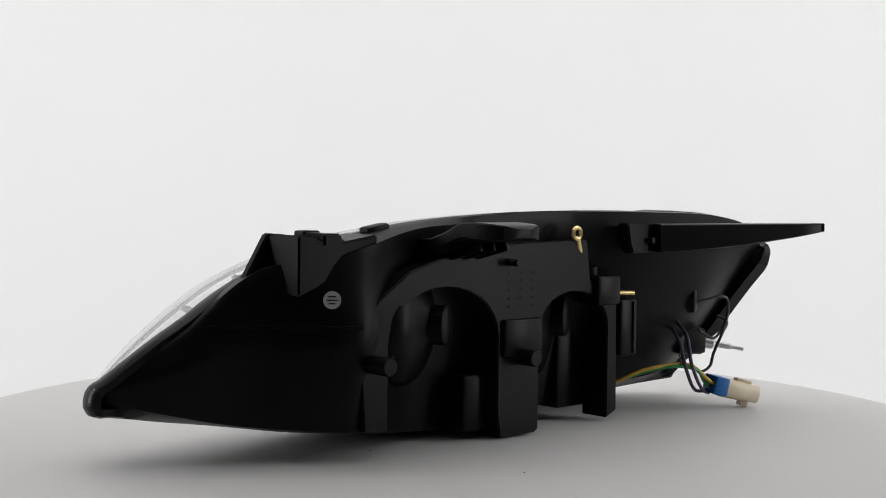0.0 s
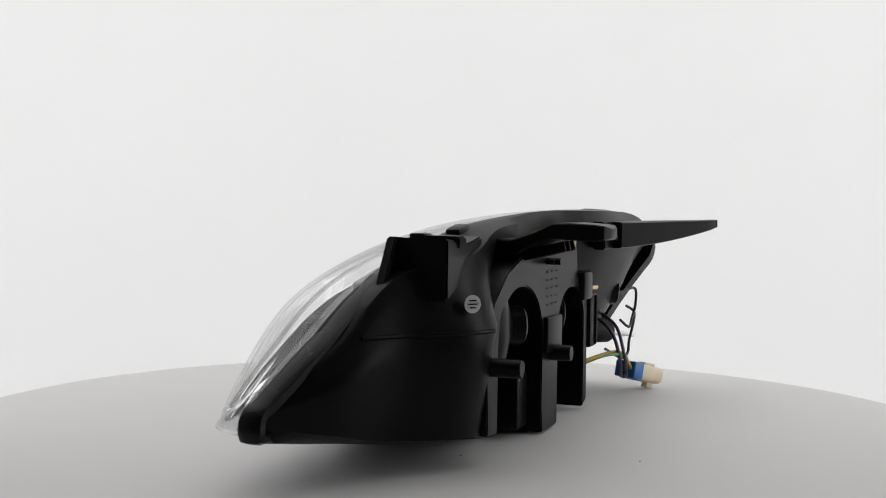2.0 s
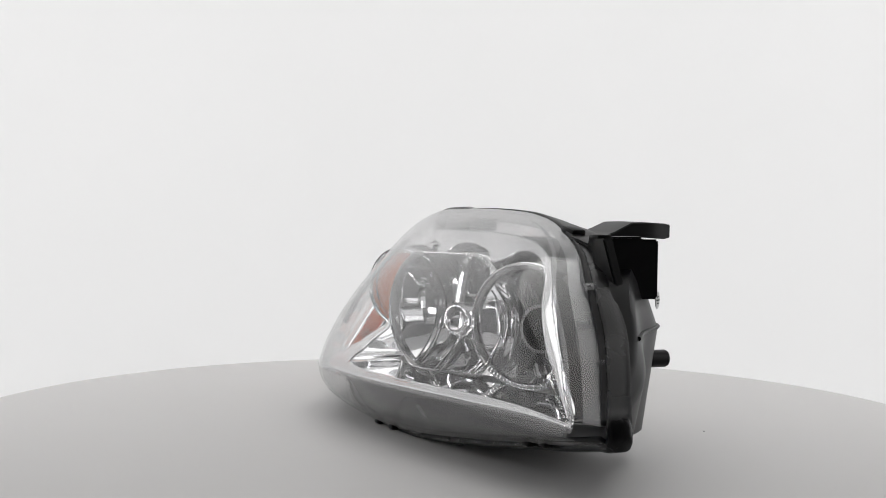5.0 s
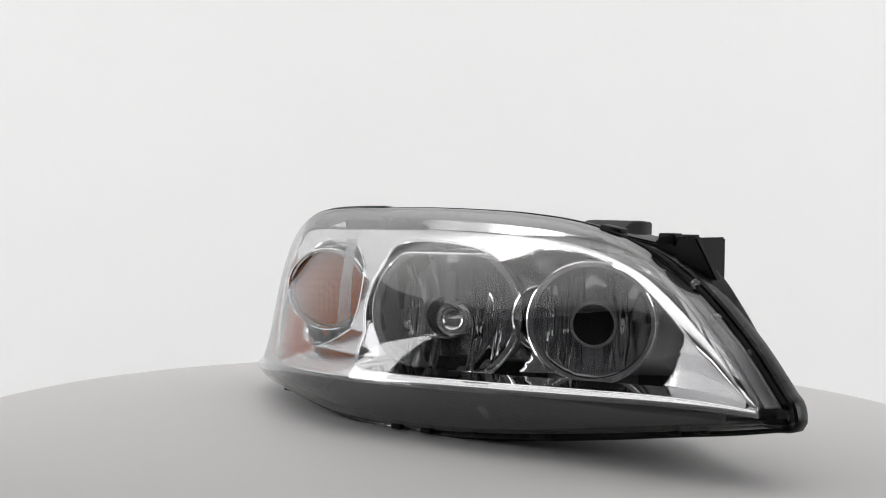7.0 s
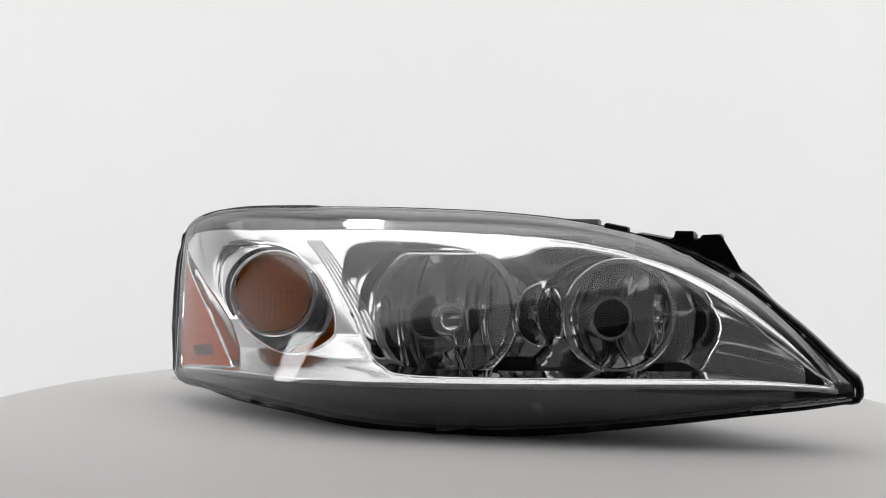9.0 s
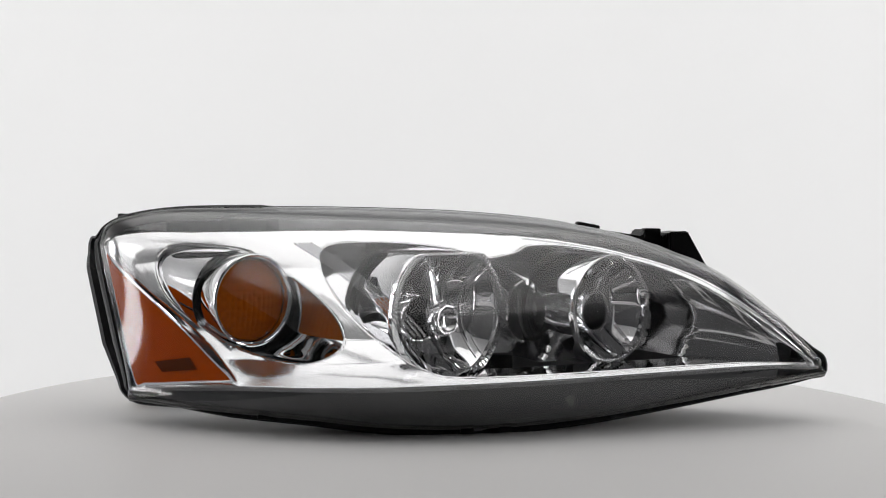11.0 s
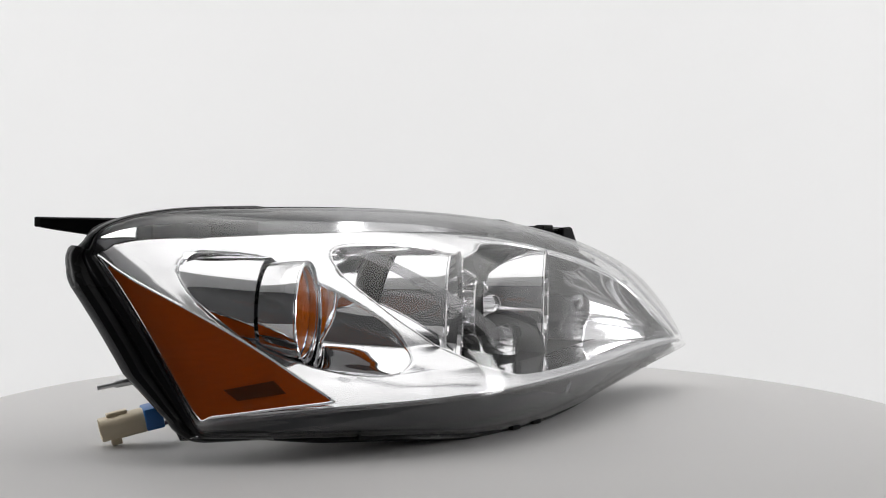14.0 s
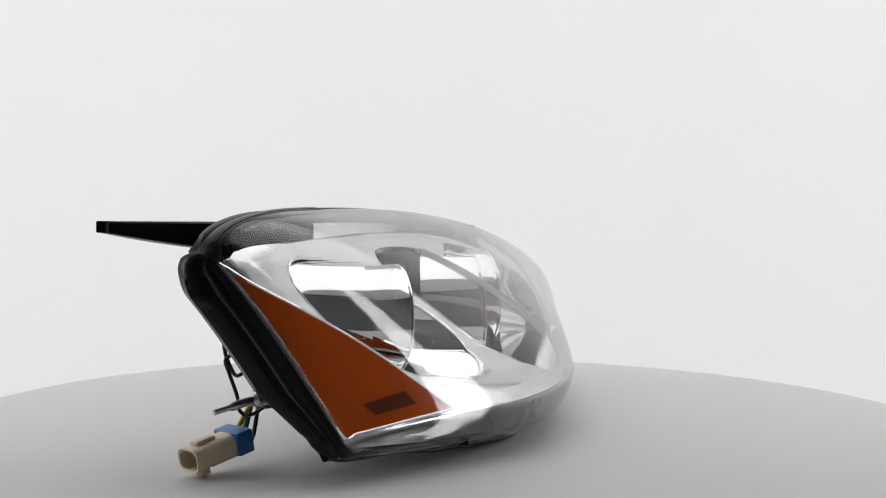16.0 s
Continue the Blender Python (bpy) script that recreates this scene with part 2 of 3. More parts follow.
def cut_sheet(place, ns, nv, keep=None, holes=(), span=(0, 1, 0, 1)):
    """A sheet over a stretch of the unit square, cut to the outline keep and by the holes; its rim is drawn on to the cuts."""
    bm = bmesh.new()
    rims = ([keep] if keep is not None else []) + list(holes)
    ii, jj = np.meshgrid(np.linspace(span[0], span[1], ns + 1), np.linspace(span[2], span[3], nv + 1), indexing="ij")
    pts = np.stack([ii.ravel(), jj.ravel()], 1)
    cell = 0.75 * (span[3] - span[2]) / nv
    done = np.zeros(len(pts), bool)
    for r in rims:
        q, far = nearest(r, pts)
        m = (far < cell) & ~done
        pts[m] = q[m]
        done |= m
    grid = pts.reshape(ns + 1, nv + 1, 2)
    mid = ((grid[:-1, :-1] + grid[1:, :-1] + grid[1:, 1:] + grid[:-1, 1:]) / 4).reshape(-1, 2)
    ok = np.ones(len(mid), bool) if keep is None else within(keep, mid)
    for h in holes:
        ok &= ~within(h, mid)
    ok = ok.reshape(ns, nv)
    made = {}

    def vert(i, j):
        if (i, j) not in made:
            made[i, j] = bm.verts.new(place(*grid[i, j]))
        return made[i, j]

    for i in range(ns):
        for j in range(nv):
            if ok[i, j]:
                bm.faces.new((vert(i, j), vert(i + 1, j), vert(i + 1, j + 1), vert(i, j + 1)))
    bmesh.ops.dissolve_degenerate(bm, dist=1e-5, edges=bm.edges)
    bmesh.ops.recalc_face_normals(bm, faces=bm.faces)
    return bm


def ticks(n):
    return [i / n for i in range(n + 1)]


# outer lens: face, foot skirt and toe flange in one clear shell
rings = []
for s in ticks(110):
    C, K = spline(FOOT, s), spline(SEAM, s)
    T = spline(TOP, s)
    back = skirt(s)
    row = [T + back * k for k in (1, .66, .33)]
    row += [lens_point(s, v) for v in ticks(34)]
    for k in ticks(6)[1:]:
        bulge = math.sin(math.pi * k) * 0.010
        row.append(C * (1 - k) + K * k + np.array([0, -bulge, -bulge * .2]))
    rings.append(row)
lens = part("lens", skin(rings, False), CLEAR, headlight, "clear hard-coated plastic outer lens", angle=60)
mod = lens.modifiers.new("thickness", "SOLIDIFY")
mod.thickness, mod.offset = 0.0022, -1
# bright polished bead where the lens folds at the foot
part("lens_bead", tube([inside(s, 0.997, .004) for s in ticks(24)], 0.0018, 8, 120), RIB, headlight, "clear moulded bead along the lens foot")
part("lens_ridge", tube([inside(s, 0.012, .003) for s in [0.55 + .44 * k for k in ticks(14)]], 0.0016, 8, 80), RIB, headlight)

# bezel openings, as shares of the lens's length and height
TURN = outline([(.175, .19), (.215, .145), (.258, .17), (.282, .265), (.310, .43), (.330, .57), (.336, .66), (.332, .74), (.315, .805), (.285, .85), (.240, .845), (.195, .79), (.155, .70), (.125, .58), (.117, .45), (.132, .31)])
MAIN = outline([(.335, .20), (.35, .15), (.38, .135), (.425, .138), (.47, .165), (.503, .215), (.535, .165), (.555, .10), (.60, .06), (.66, .05), (.74, .07), (.83, .13), (.90, .30), (.95, .58), (.958, .86), (.92, .945), (.731, .955), (.55, .957), (.455, .945), (.43, .90), (.41, .84), (.375, .69), (.35, .57), (.335, .43), (.331, .30)])
AMBERAREA = outline([(.004, .05), (.010, .025), (.030, .15), (.10, .52), (.16, .82), (.192, .945), (.188, .962), (.12, .962), (.04, .962), (.012, .945), (.004, .6)], 220)
BEZEL = outline([(.0, .02), (.06, .05), (.15, .06), (.30, .05), (.475, .04), (.60, .015), (.70, .008), (.85, .02), (.975, .12), (.985, .6), (.985, .9), (.96, .985), (.7, .99), (.4, .992), (.2, .992), (.05, .992), (.0, .97), (.0, .5)], 300)

F = Vector((0.545, -0.839, 0))            # the way the lamps shine
AIM = pose(0, 0, 0, 0, 0, 33)             # turns -y on to F


def bezel_place(s, v):
    """The bezel lies close behind the lens at its foot and its ends, and leans well back above."""
    deep = float(np.interp(v, (0, .15, .3, .7, .85, .93, 1), (.016, .028, .038, .042, .029, .016, .006)))
    k = min(1, max(0, (s - .03) / .2)) * min(1, (1 - s) / .32)
    return inside(s, v, .006 + (deep - .006) * k)


bezel = part("bezel", cut_sheet(bezel_place, 280, 112, BEZEL, (TURN, MAIN, AMBERAREA)), SATIN, headlight, "bright silver bezel with two openings", angle=70)
mod = bezel.modifiers.new("thickness", "SOLIDIFY")
mod.thickness, mod.offset = 0.0018, 0


U = Vector((0.839, 0.545, 0))             # across the lamps
MA, MB, MT = (Matrix.Translation(c) @ AIM for c in ((-.006, -.003, .094), (.143, .008, .096), (-.175, .007, .105)))


def turn_well():
    """A chrome socket that runs from the bezel opening in to the foot of the turn-signal barrel."""
    rims = [Vector(bezel_place(*p)) for p in TURN]
    c = Vector((-.175, .007, .105))
    rows = [[] for _ in range(15)]
    for p in rims:
        q = p - c
        a = math.atan2(q.z, q.dot(U))
        foot = c + U * (.0415 * math.cos(a)) + Vector((0, 0, .0415 * math.sin(a))) - F * .026
        for k, row in enumerate(rows):
            t = k / 14
            row.append(p * (1 - t) + foot * t - F * (.020 * math.sin(math.pi * t) ** .8))
    return part("turn_well", skin(rows), CHROME, bezel, angle=80)


turn_well()
# rolled edges of the openings
for ring in (TURN, MAIN):
    pts = [Vector(bezel_place(*p)) for p in ring]
    part("rolled_edge", tube(pts + pts[:1], .0012, 8, 320), SATIN, bezel)
pts = [Vector(inside(*p, .0055)) for p in AMBERAREA]
part("reflector_edge", tube(pts + pts[:1], .0014, 6, 240), CHROME, bezel)

# reflector backing behind the openings, kept inside the housing
REAR = {  # rear top, rear middle and rear foot along the length: y and z of each
    "top": [(.110, .156), (.112, .160), (.112, .163), (.105, .168), (.078, .174), (.072, .174), (.074, .170), (.077, .152), (.044, .138), (.020, .094), (-.016, .058)],
    "mid": [(.073, .10), (.085, .105), (.095, .11), (.085, .11), (.064, .11), (.064, .11), (.066, .11), (.096, .100), (.054, .094), (.030, .074), (-.012, .053)],
    "low": [(.034, .042), (.044, .034), (.055, .030), (.055, .026), (.052, .016), (.052, .006), (.056, .010), (.084, .022), (.042, .028), (.020, .038), (-.014, .048)]}


def rear_y(s, z):
    t, m, l = (spline(REAR[k], s) for k in ("top", "mid", "low"))
    return float(np.interp(z, (l[1], m[1], t[1]), (l[0], m[0], t[0])))


BARRELS = (((-.006, -.003, .094), .066, .054), ((.143, .008, .096), .054, .054), ((-.175, .007, .105), .042, .042))


def main_well():
    """The wall of the large opening, kept inside the housing."""
    rows = [[], [], [], [], []]
    for s, v in MAIN:
        p = Vector(bezel_place(s, v))
        room = max(.002, min(.050, rear_y(s, p.z) - .010 - p.y))
        for row, k in zip(rows, (0, .1, .3, .6, 1)):
            row.append(p + Vector((-.2, 1, 0)) * room * k)
    return part("main_well", skin(rows), CHROME, bezel, angle=80)


main_well()


def backing_place(s, v):
    p = inside(s, .06 + .9 * v, .010)
    g = min(1, max(0, s - .05) / .2) * min(1, (1 - s) / .3)
    y = p[1] + .004 + .070 * g
    toe = min(1, max(0, s - .70) / .08)
    y += toe * (.0022 * math.sin(v * 13 + s * 3) + .0005 * math.sin(v * 31)) * min(1, (1 - s) / .25)
    q = Vector((p[0] - .018 * g, max(y, p[1] + .002), p[2]))
    for c, w, h in BARRELS:
        d = q - Vector(c)
        far = math.hypot(d.dot(U) / w, d.z / h)
        ahead = d.dot(F) + .022
        if far < 1.3 and ahead > 0:
            q.y += ahead / .839 * min(1, (1.3 - far) / .22)
    q.y = min(q.y, rear_y(s, q.z) - .007)
    return q


def backing_sheet(ns=200, nv=60):
    bm = bmesh.new()
    grid = [[bm.verts.new(backing_place(.05 + .87 * i / ns, j / nv)) for j in range(nv + 1)] for i in range(ns + 1)]
    for i in range(ns):
        for j in range(nv):
            c4 = (grid[i][j], grid[i + 1][j], grid[i + 1][j + 1], grid[i][j + 1])
            mid = sum((v.co for v in c4), Vector()) / 4
            if all(math.hypot((mid - Vector(c)).dot(U) / w, (mid.z - c[2]) / h) > .84 for c, w, h in BARRELS):
                bm.faces.new(c4)
    bmesh.ops.delete(bm, geom=[v for v in bm.verts if not v.link_faces], context="VERTS")
    bmesh.ops.recalc_face_normals(bm, faces=bm.faces)
    return bm


part("backing", backing_sheet(), SATIN, headlight, "chrome reflector backing with flutes at the toe", angle=60)
rows = []
for s in [.03 + .85 * k for k in ticks(60)]:
    C, K = spline(FOOT, s), spline(SEAM, s)
    rows.append([C + np.array([0, .016, -.004]), C * .5 + K * .5 + np.array([0, .012, .004]), K + np.array([0, .004, .0045]), K + np.array([0, .004 + min(.026, .08 * (1 - s)), .005])])
part("foot_liner", skin(rows, False), GREYPLASTIC, headlight, "dark grey liner inside the lens foot", angle=40)

# grey sheet added inside the toe skirt, to dull the bright chrome behind
rows = []
for s in [.58 + .41 * k for k in ticks(40)]:
    T, b = spline(TOP, s), skirt(s)
    inner = np.array([-.004, 0, -.004])
    rows.append([T + inner * 1.1 + b * .42, T + inner + b * .7, T + inner + b * .95])
part("toe_tone_sheet", skin(rows, False), GREYPLASTIC, headlight, "added grey sheet that tones down the clear skirt", angle=40)

# amber side reflector
part("side_reflector", cut_sheet(lambda s, v: inside(s, v, .0045), 44, 90, AMBERAREA, (), (0, .21, .1, 1)), AMBER, headlight, "amber side reflector with fine prisms", angle=70)
REFLEX = np.array([(.066, .845), (.134, .845), (.141, .905), (.075, .905)])
part("reflex_block", cut_sheet(lambda s, v: inside(s, v, .0035), 40, 20, np.array([REFLEX[0] * (1 - k) + REFLEX[1] * k for k in ticks(8)][:-1] + [REFLEX[1] * (1 - k) + REFLEX[2] * k for k in ticks(8)][:-1] + [REFLEX[2] * (1 - k) + REFLEX[3] * k for k in ticks(8)][:-1] + [REFLEX[3] * (1 - k) + REFLEX[0] * k for k in ticks(8)][:-1]), (), (.05, .16, .83, .92)), AMBERDARK, headlight, "dark amber reflex block")


def lamp_matrix(x, y, z):
    return Matrix.Translation((x, y, z)) @ AIM


def flat_top(w, h):
    """An oval, cut flat above and below."""
    def f(x, z):
        return x * w, max(-h, min(h, z * w * .96)) if w > h else z * h
    return f


def lamp(name, m, r, depth, barrel, shape, label, facets, lip=.002):
    """A barrel with a lip and a deep bowl behind it. Each facet of the bowl: its share of the width, a tilt above and one below."""
    outer = [(r * .93, barrel), (r * .97, barrel * .5), (r, .004), (r, 0), (r * .985, -lip), (r * .91, -lip * .75), (r * .895, .002)]
    b = part(name, turned(outer, m, 96, shape), CHROME, headlight, label, angle=50)
    R, bm = r * .897, bmesh.new()
    total, x0 = sum(f[0] for f in facets), -R
    for share, above, below in facets:
        x1 = x0 + 2 * R * share / total
        for z0, tilt in ((-1, below), (0, above)):
            grid = []
            for i in range(9):
                x = x0 + (x1 - x0) * i / 8
                ch = math.sqrt(max(1e-6, R * R - x * x))
                col = []
                for k in range(25):
                    z = ch * (z0 + k / 24)
                    q = min(1, (x * x + z * z) / (R * R))
                    d = .0025 + depth * (1 - q) + (1 - q) * (tilt * (x - (x0 + x1) / 2) + .0012 * math.cos((x - x0) / (x1 - x0) * 2 * math.pi))
                    px, pz = shape(x, z) if shape else (x, z)
                    col.append(bm.verts.new(m @ Vector((px, d, pz))))
                grid.append(col)
            for g0, g1 in zip(grid, grid[1:]):
                for k in range(24):
                    bm.faces.new((g0[k], g1[k], g1[k + 1], g0[k + 1]))
        x0 = x1
    bmesh.ops.remove_doubles(bm, verts=bm.verts, dist=2e-6)
    bmesh.ops.dissolve_degenerate(bm, dist=1e-6, edges=bm.edges)
    bmesh.ops.recalc_face_normals(bm, faces=bm.faces)
    part("bowl", bm, CHROME, b, angle=16)
    # rounded edges between the facets
    x = -R
    for share, above, below in facets[:-1]:
        x += 2 * R * share / total
        ch = .94 * math.sqrt(max(1e-6, R * R - x * x))
        edge = []
        for k in range(13):
            z = ch * (k / 6 - 1)
            px, pz = shape(x, z) if shape else (x, z)
            edge.append(m @ Vector((px, .0013 + depth * (1 - (x * x + z * z) / (R * R)), pz)))
        part("facet_edge", tube(edge, .0007, 6, 24), CHROME, b)
    return b


def oval(w, h):
    return lambda x, z: (x * w, z * h)


low = lamp("low_beam_reflector", MA, .060, .050, .058, flat_top(1.10, .0515), "oval chrome low-beam reflector with a ribbed lip", ((1.1, .25, -.16), (.25, -.5, .45), (.7, -.30, .26), (.3, .5, .5), (1.4, .05, -.14), (.25, -.5, .55), (.9, .22, -.34), (.25, .5, -.4), (.8, -.22, .18)))
high = lamp("high_beam_reflector", MB, .0515, .048, .058, oval(1.0, .95), "round chrome high-beam reflector with a ribbed lip", ((.6, .30, .24), (.2, -.5, -.5), (.5, -.28, -.30), (.2, .5, .5), (.6, .24, .28), (1.4, .05, .14), (.25, -.3, .5), (.7, -.26, .38), (1.3, .18, -.28)))
turn = lamp("turn_signal_barrel", MT, .0395, .03, .034, None, "chrome turn-signal barrel", ((1, .05, .05), (1, -.05, -.05)), .004)


def signal_lens(m, R=.0338, n=60):
    """A shallow amber dome with rows of small prisms on its face."""
    bm = bmesh.new()
    rows = []
    for i in range(n + 1):
        row = []
        for j in range(n + 1):
            a, b = 2 * i / n - 1, 2 * j / n - 1
            x, z = R * a * math.sqrt(1 - b * b / 2), R * b * math.sqrt(1 - a * a / 2)
            q = (x * x + z * z) / (R * R)
            prism = .0006 * abs(math.sin(x * 620)) * (1 if z < .006 else .25) + .0005 * abs(math.sin(z * 420)) + .0006 * math.cos(math.sqrt(q) * 26) * max(0, 1 - q * 6)
            row.append(bm.verts.new(m @ Vector((x, .003 - .006 * (1 - q) - prism * (1 - q), z))))
        rows.append(row)
    for r0, r1 in zip(rows, rows[1:]):
        for k in range(n):
            bm.faces.new((r0[k], r1[k], r1[k + 1], r0[k + 1]))
    bmesh.ops.recalc_face_normals(bm, faces=bm.faces)
    return bm


part("signal_lens", signal_lens(MT), AMBERBULB, turn, "amber turn-signal lens with rows of prisms", angle=25)


def lip_ribs(parent, m, r, shape, a0, a1, n):
    """Short ribs moulded across the lip of a bowl."""
    me = None
    for i in range(n):
        a = a0 + (a1 - a0) * i / (n - 1)
        x, z = r * math.cos(a), r * math.sin(a)
        if shape:
            x, z = shape(x, z)
        if me is None:
            o = part("lip_rib", block(.0011, .002, .0046, Matrix.Identity(4), .0003), CHROME, parent)
            me = o.data
        else:
            o = new("lip_rib", me)
            o.parent = parent
        o.matrix_local = m @ Matrix.Translation((x, -.0022, z)) @ Matrix.Rotation(-a + math.pi / 2, 4, "Y")




def lip_bead(parent, m, r, shape, lip):
    """The rounded bright edge of a bowl."""
    pts = []
    for k in range(48):
        a = 2 * math.pi * k / 48
        x, z = r * math.cos(a), r * math.sin(a)
        if shape:
            x, z = shape(x, z)
        pts.append(m @ Vector((x, -lip, z)))
    part("lip_bead", tube(pts + pts[:1], .0013, 8, 144), CHROME, parent)


lip_bead(low, MA, .0597, flat_top(1.10, .0515), .0015)
lip_bead(high, MB, .0512, oval(1.0, .95), .0015)
lip_bead(turn, MT, .0385, None, .004)
lip_ribs(low, MA, .0568, flat_top(1.10, .0515), -1.5, 1.3, 46)
lip_ribs(high, MB, .0488, oval(1.0, .95), -2.4, 1.3, 56)

# bulbs, shrouds and shields
part("bulb_shroud", turned([(.0205, .060), (.0205, .030), (.0195, .0285), (.0180, .030), (.0175, .055)], MA @ pose(-.006, 0, -.006), 40), SATIN, low)
part("bulb_base", turned([(.0178, .040), (.0003, .041)], MA @ pose(-.006, 0, -.006), 32), BLACK, low)
part("bulb_shield", turned([(.0150, .020), (.0155, .010), (.0150, .004), (.0125, .0005), (.0115, .0005), (.0105, .003), (.006, .006), (.0003, .0065)], MA @ pose(.004, .004, -.006), 40), SATIN, low, "chrome bulb shield")
part("shield_post", block(.010, .005, .040, MA @ pose(-.001, .022, .026, -14), .001), SATIN, low)
part("bulb_glass", turned([(.0055, .04), (.0055, .018), (.004, .013), (.0003, .012)], MB, 24), CLEAR, high, "clear glass bulb")
part("bulb_collar", turned([(.0200, .060), (.0200, .020), (.0190, .0175), (.0165, .0175), (.0155, .021), (.0155, .05)], MB @ pose(0, 0, -.003), 48), SATIN, high, "chrome collar round the bulb hole")
part("bulb_base", turned([(.0160, .030), (.0003, .031)], MB @ pose(0, 0, -.003), 32), BLACK, high)

# small position lamp between the bowls
MP = lamp_matrix(.070, .032, .093)
pos = part("position_lamp", turned([(.021, .022), (.026, .012), (.027, 0), (.0255, -.001), (.022, .012), (.014, .022), (.006, .025), (.006, .03)], MP, 48, lambda x, z: (x * .9, z * 1.05)), CHROME, headlight, "small chrome position-lamp pocket")
part("bulb_glass", turned([(.0045, .026), (.0045, .008), (.003, .004), (.0003, .003)], MP, 20), CLEAR, pos)

# ribbed strip moulded into the lens
for k in range(5):
    row = [inside(s + .0055 * (k - 2) * (.7 + .5 * (v - .3)), v, .0015) for s, v in ((.314, .345), (.337, .44), (.360, .535), (.382, .625), (.402, .71), (.416, .785))]
    part("lens_rib", tube(row, .0009, 6, 40), RIB, lens)

# ---- black housing ----
rings = []
for s in ticks(100):
    T, K, C = spline(TOP, s), spline(SEAM, s), spline(FOOT, s)
    back = skirt(s)
    A = T + back + np.array([0, .002, .0006])
    x = A[0] * .55 + K[0] * .45
    rt, rm, rb = (spline(REAR[k], s) for k in ("top", "mid", "low"))
    row = [T + back * .8 + np.array([0, .001, .0004]), A, np.array([A[0] * .8 + x * .2, (A[1] + rt[0]) / 2, max(A[2], rt[1]) - .001])]
    row.append(np.array([A[0] * .6 + x * .4, rt[0], rt[1]]))
    for k in ticks(5)[1:]:
        row.append(np.array([x, rt[0] * (1 - k) + rm[0] * k, rt[1] * (1 - k) + rm[1] * k]))
    for k in ticks(5)[1:]:
        row.append(np.array([x * (1 - k * .5) + K[0] * k * .5, rm[0] * (1 - k) + rb[0] * k, rm[1] * (1 - k) + rb[1] * k]))
    row.append(np.array([K[0], (rb[0] + K[1]) / 2, max(.0005, min(rb[1], K[2]) - .003)]))
    row.append(K + np.array([0, .004, .0005]))
    row.append(K + np.array([0, -.002, .0045]))
    rings.append(row)
bm = skin(rings, False)
if sum(f.normal.dot(f.calc_center_median() - Vector((f.calc_center_median().x, 0, .09))) for f in bm.faces) < 0:
    bmesh.ops.reverse_faces(bm, faces=bm.faces)
shell = part("housing", bm, BLACK, headlight, "matt black moulded housing", angle=35)
# the inside, black plastic too, is coloured grey to look brighter through the lens
shell.data.materials.append(INSIDEBRIGHT)
mod = shell.modifiers.new("thickness", "SOLIDIFY")
mod.thickness, mod.offset, mod.material_offset, mod.material_offset_rim = 0.0025, -1, 1, 0
# sealing flange round the outer end: it follows the lens's edge, then fades out along top and foot
rim = [np.array(spline(TOP, k)) for k in (.30, .22, .16, .11, .07, .04, .02)] + [np.array(lens_point(0, v)) for v in ticks(16)] + [np.array(spline(SEAM, k)) + np.array([0, -.003, .004]) for k in (.03, .08, .13, .19, .25)]
path = [Vector(spline(rim, k)) for k in ticks(110)]
centre = Vector((-.16, .03, .10))
rows = []
for i, p in enumerate(path):
    d = (path[min(i + 1, 110)] - path[max(i - 1, 0)]).normalized()
    b = Vector((.12, .99, 0)).normalized()
    out = d.cross(b).normalized()
    if out.dot(p - centre) < 0:
        out = -out
    u = min(1, max(0, (i - 11) / 28))
    k = min(.10 + .90 * u * u * (3 - 2 * u), i / 8, .45 + (92 - i) / 40 if i < 92 else .45 * (110 - i) / 18)
    w = .25 + .75 * min(1, k)
    rows.append([p + out * a * k + b * c * w for a, c in ((.0005, .002), (.003, .002), (.0045, .004), (.0075, .0055), (.009, .010), (.0145, .010), (.0185, .014), (.020, .020), (.019, .028), (.013, .036), (.0005, .036))])
part("flange", skin(rows, True, True, True), GLOSSBLACK, headlight, "black sealing flange round the outer end", angle=30)


# channel of the housing that grips the lens round the toe and along the foot
def seam_path():
    out = []
    for s in [.66 + .34 * k for k in ticks(16)]:
        T = spline(TOP, s)
        back = skirt(s)
        out.append(T + back + np.array([.001, .004, 0]))
    for s in [1 - .95 * k for k in ticks(30)]:
        out.append(spline(SEAM, s) + np.array([.002 if s > .97 else 0, .006, .001]))
    return out


sp = seam_path()
pts = [Vector(spline(sp, k)) for k in ticks(140)]
rows = []
mid = Vector((.18, 0, .10))
for i, p in enumerate(pts):
    d = (pts[min(i + 1, 140)] - pts[max(i - 1, 0)]).normalized()
    b = Vector((0, 1, 0))
    out = d.cross(b).normalized()
    if out.dot(p - mid) < 0:
        out = -out
    k = min(1, i / 16, (140 - i) / 14)
    rows.append([p + out * a * k + b * c for a, c in ((-.002, -.004), (.002, -.0045), (.0038, -.003), (.0045, .001), (.0045, .009), (.003, .012), (-.002, .013))])
part("channel", skin(rows, True, True, True), GLOSSBLACK, headlight, "black channel that grips the lens", angle=40)
for s in (.245, .475, .515, .80, .845):
    p = spline(SEAM, s)
    part("foot_clip", block(.011, .007, .005, pose(p[0], p[1] - .002, p[2] + .0025), .001), BLACK, headlight)
for c in ((.294, -.002, .089), (.266, -.004, .112), (.312, -.010, .070), (.236, .016, .135)):
    part("lens_tab", block(.004, .009, .004, pose(c[0] - .002, c[1], c[2] - .002, 0, 45, 0), .0008), RIB, lens)

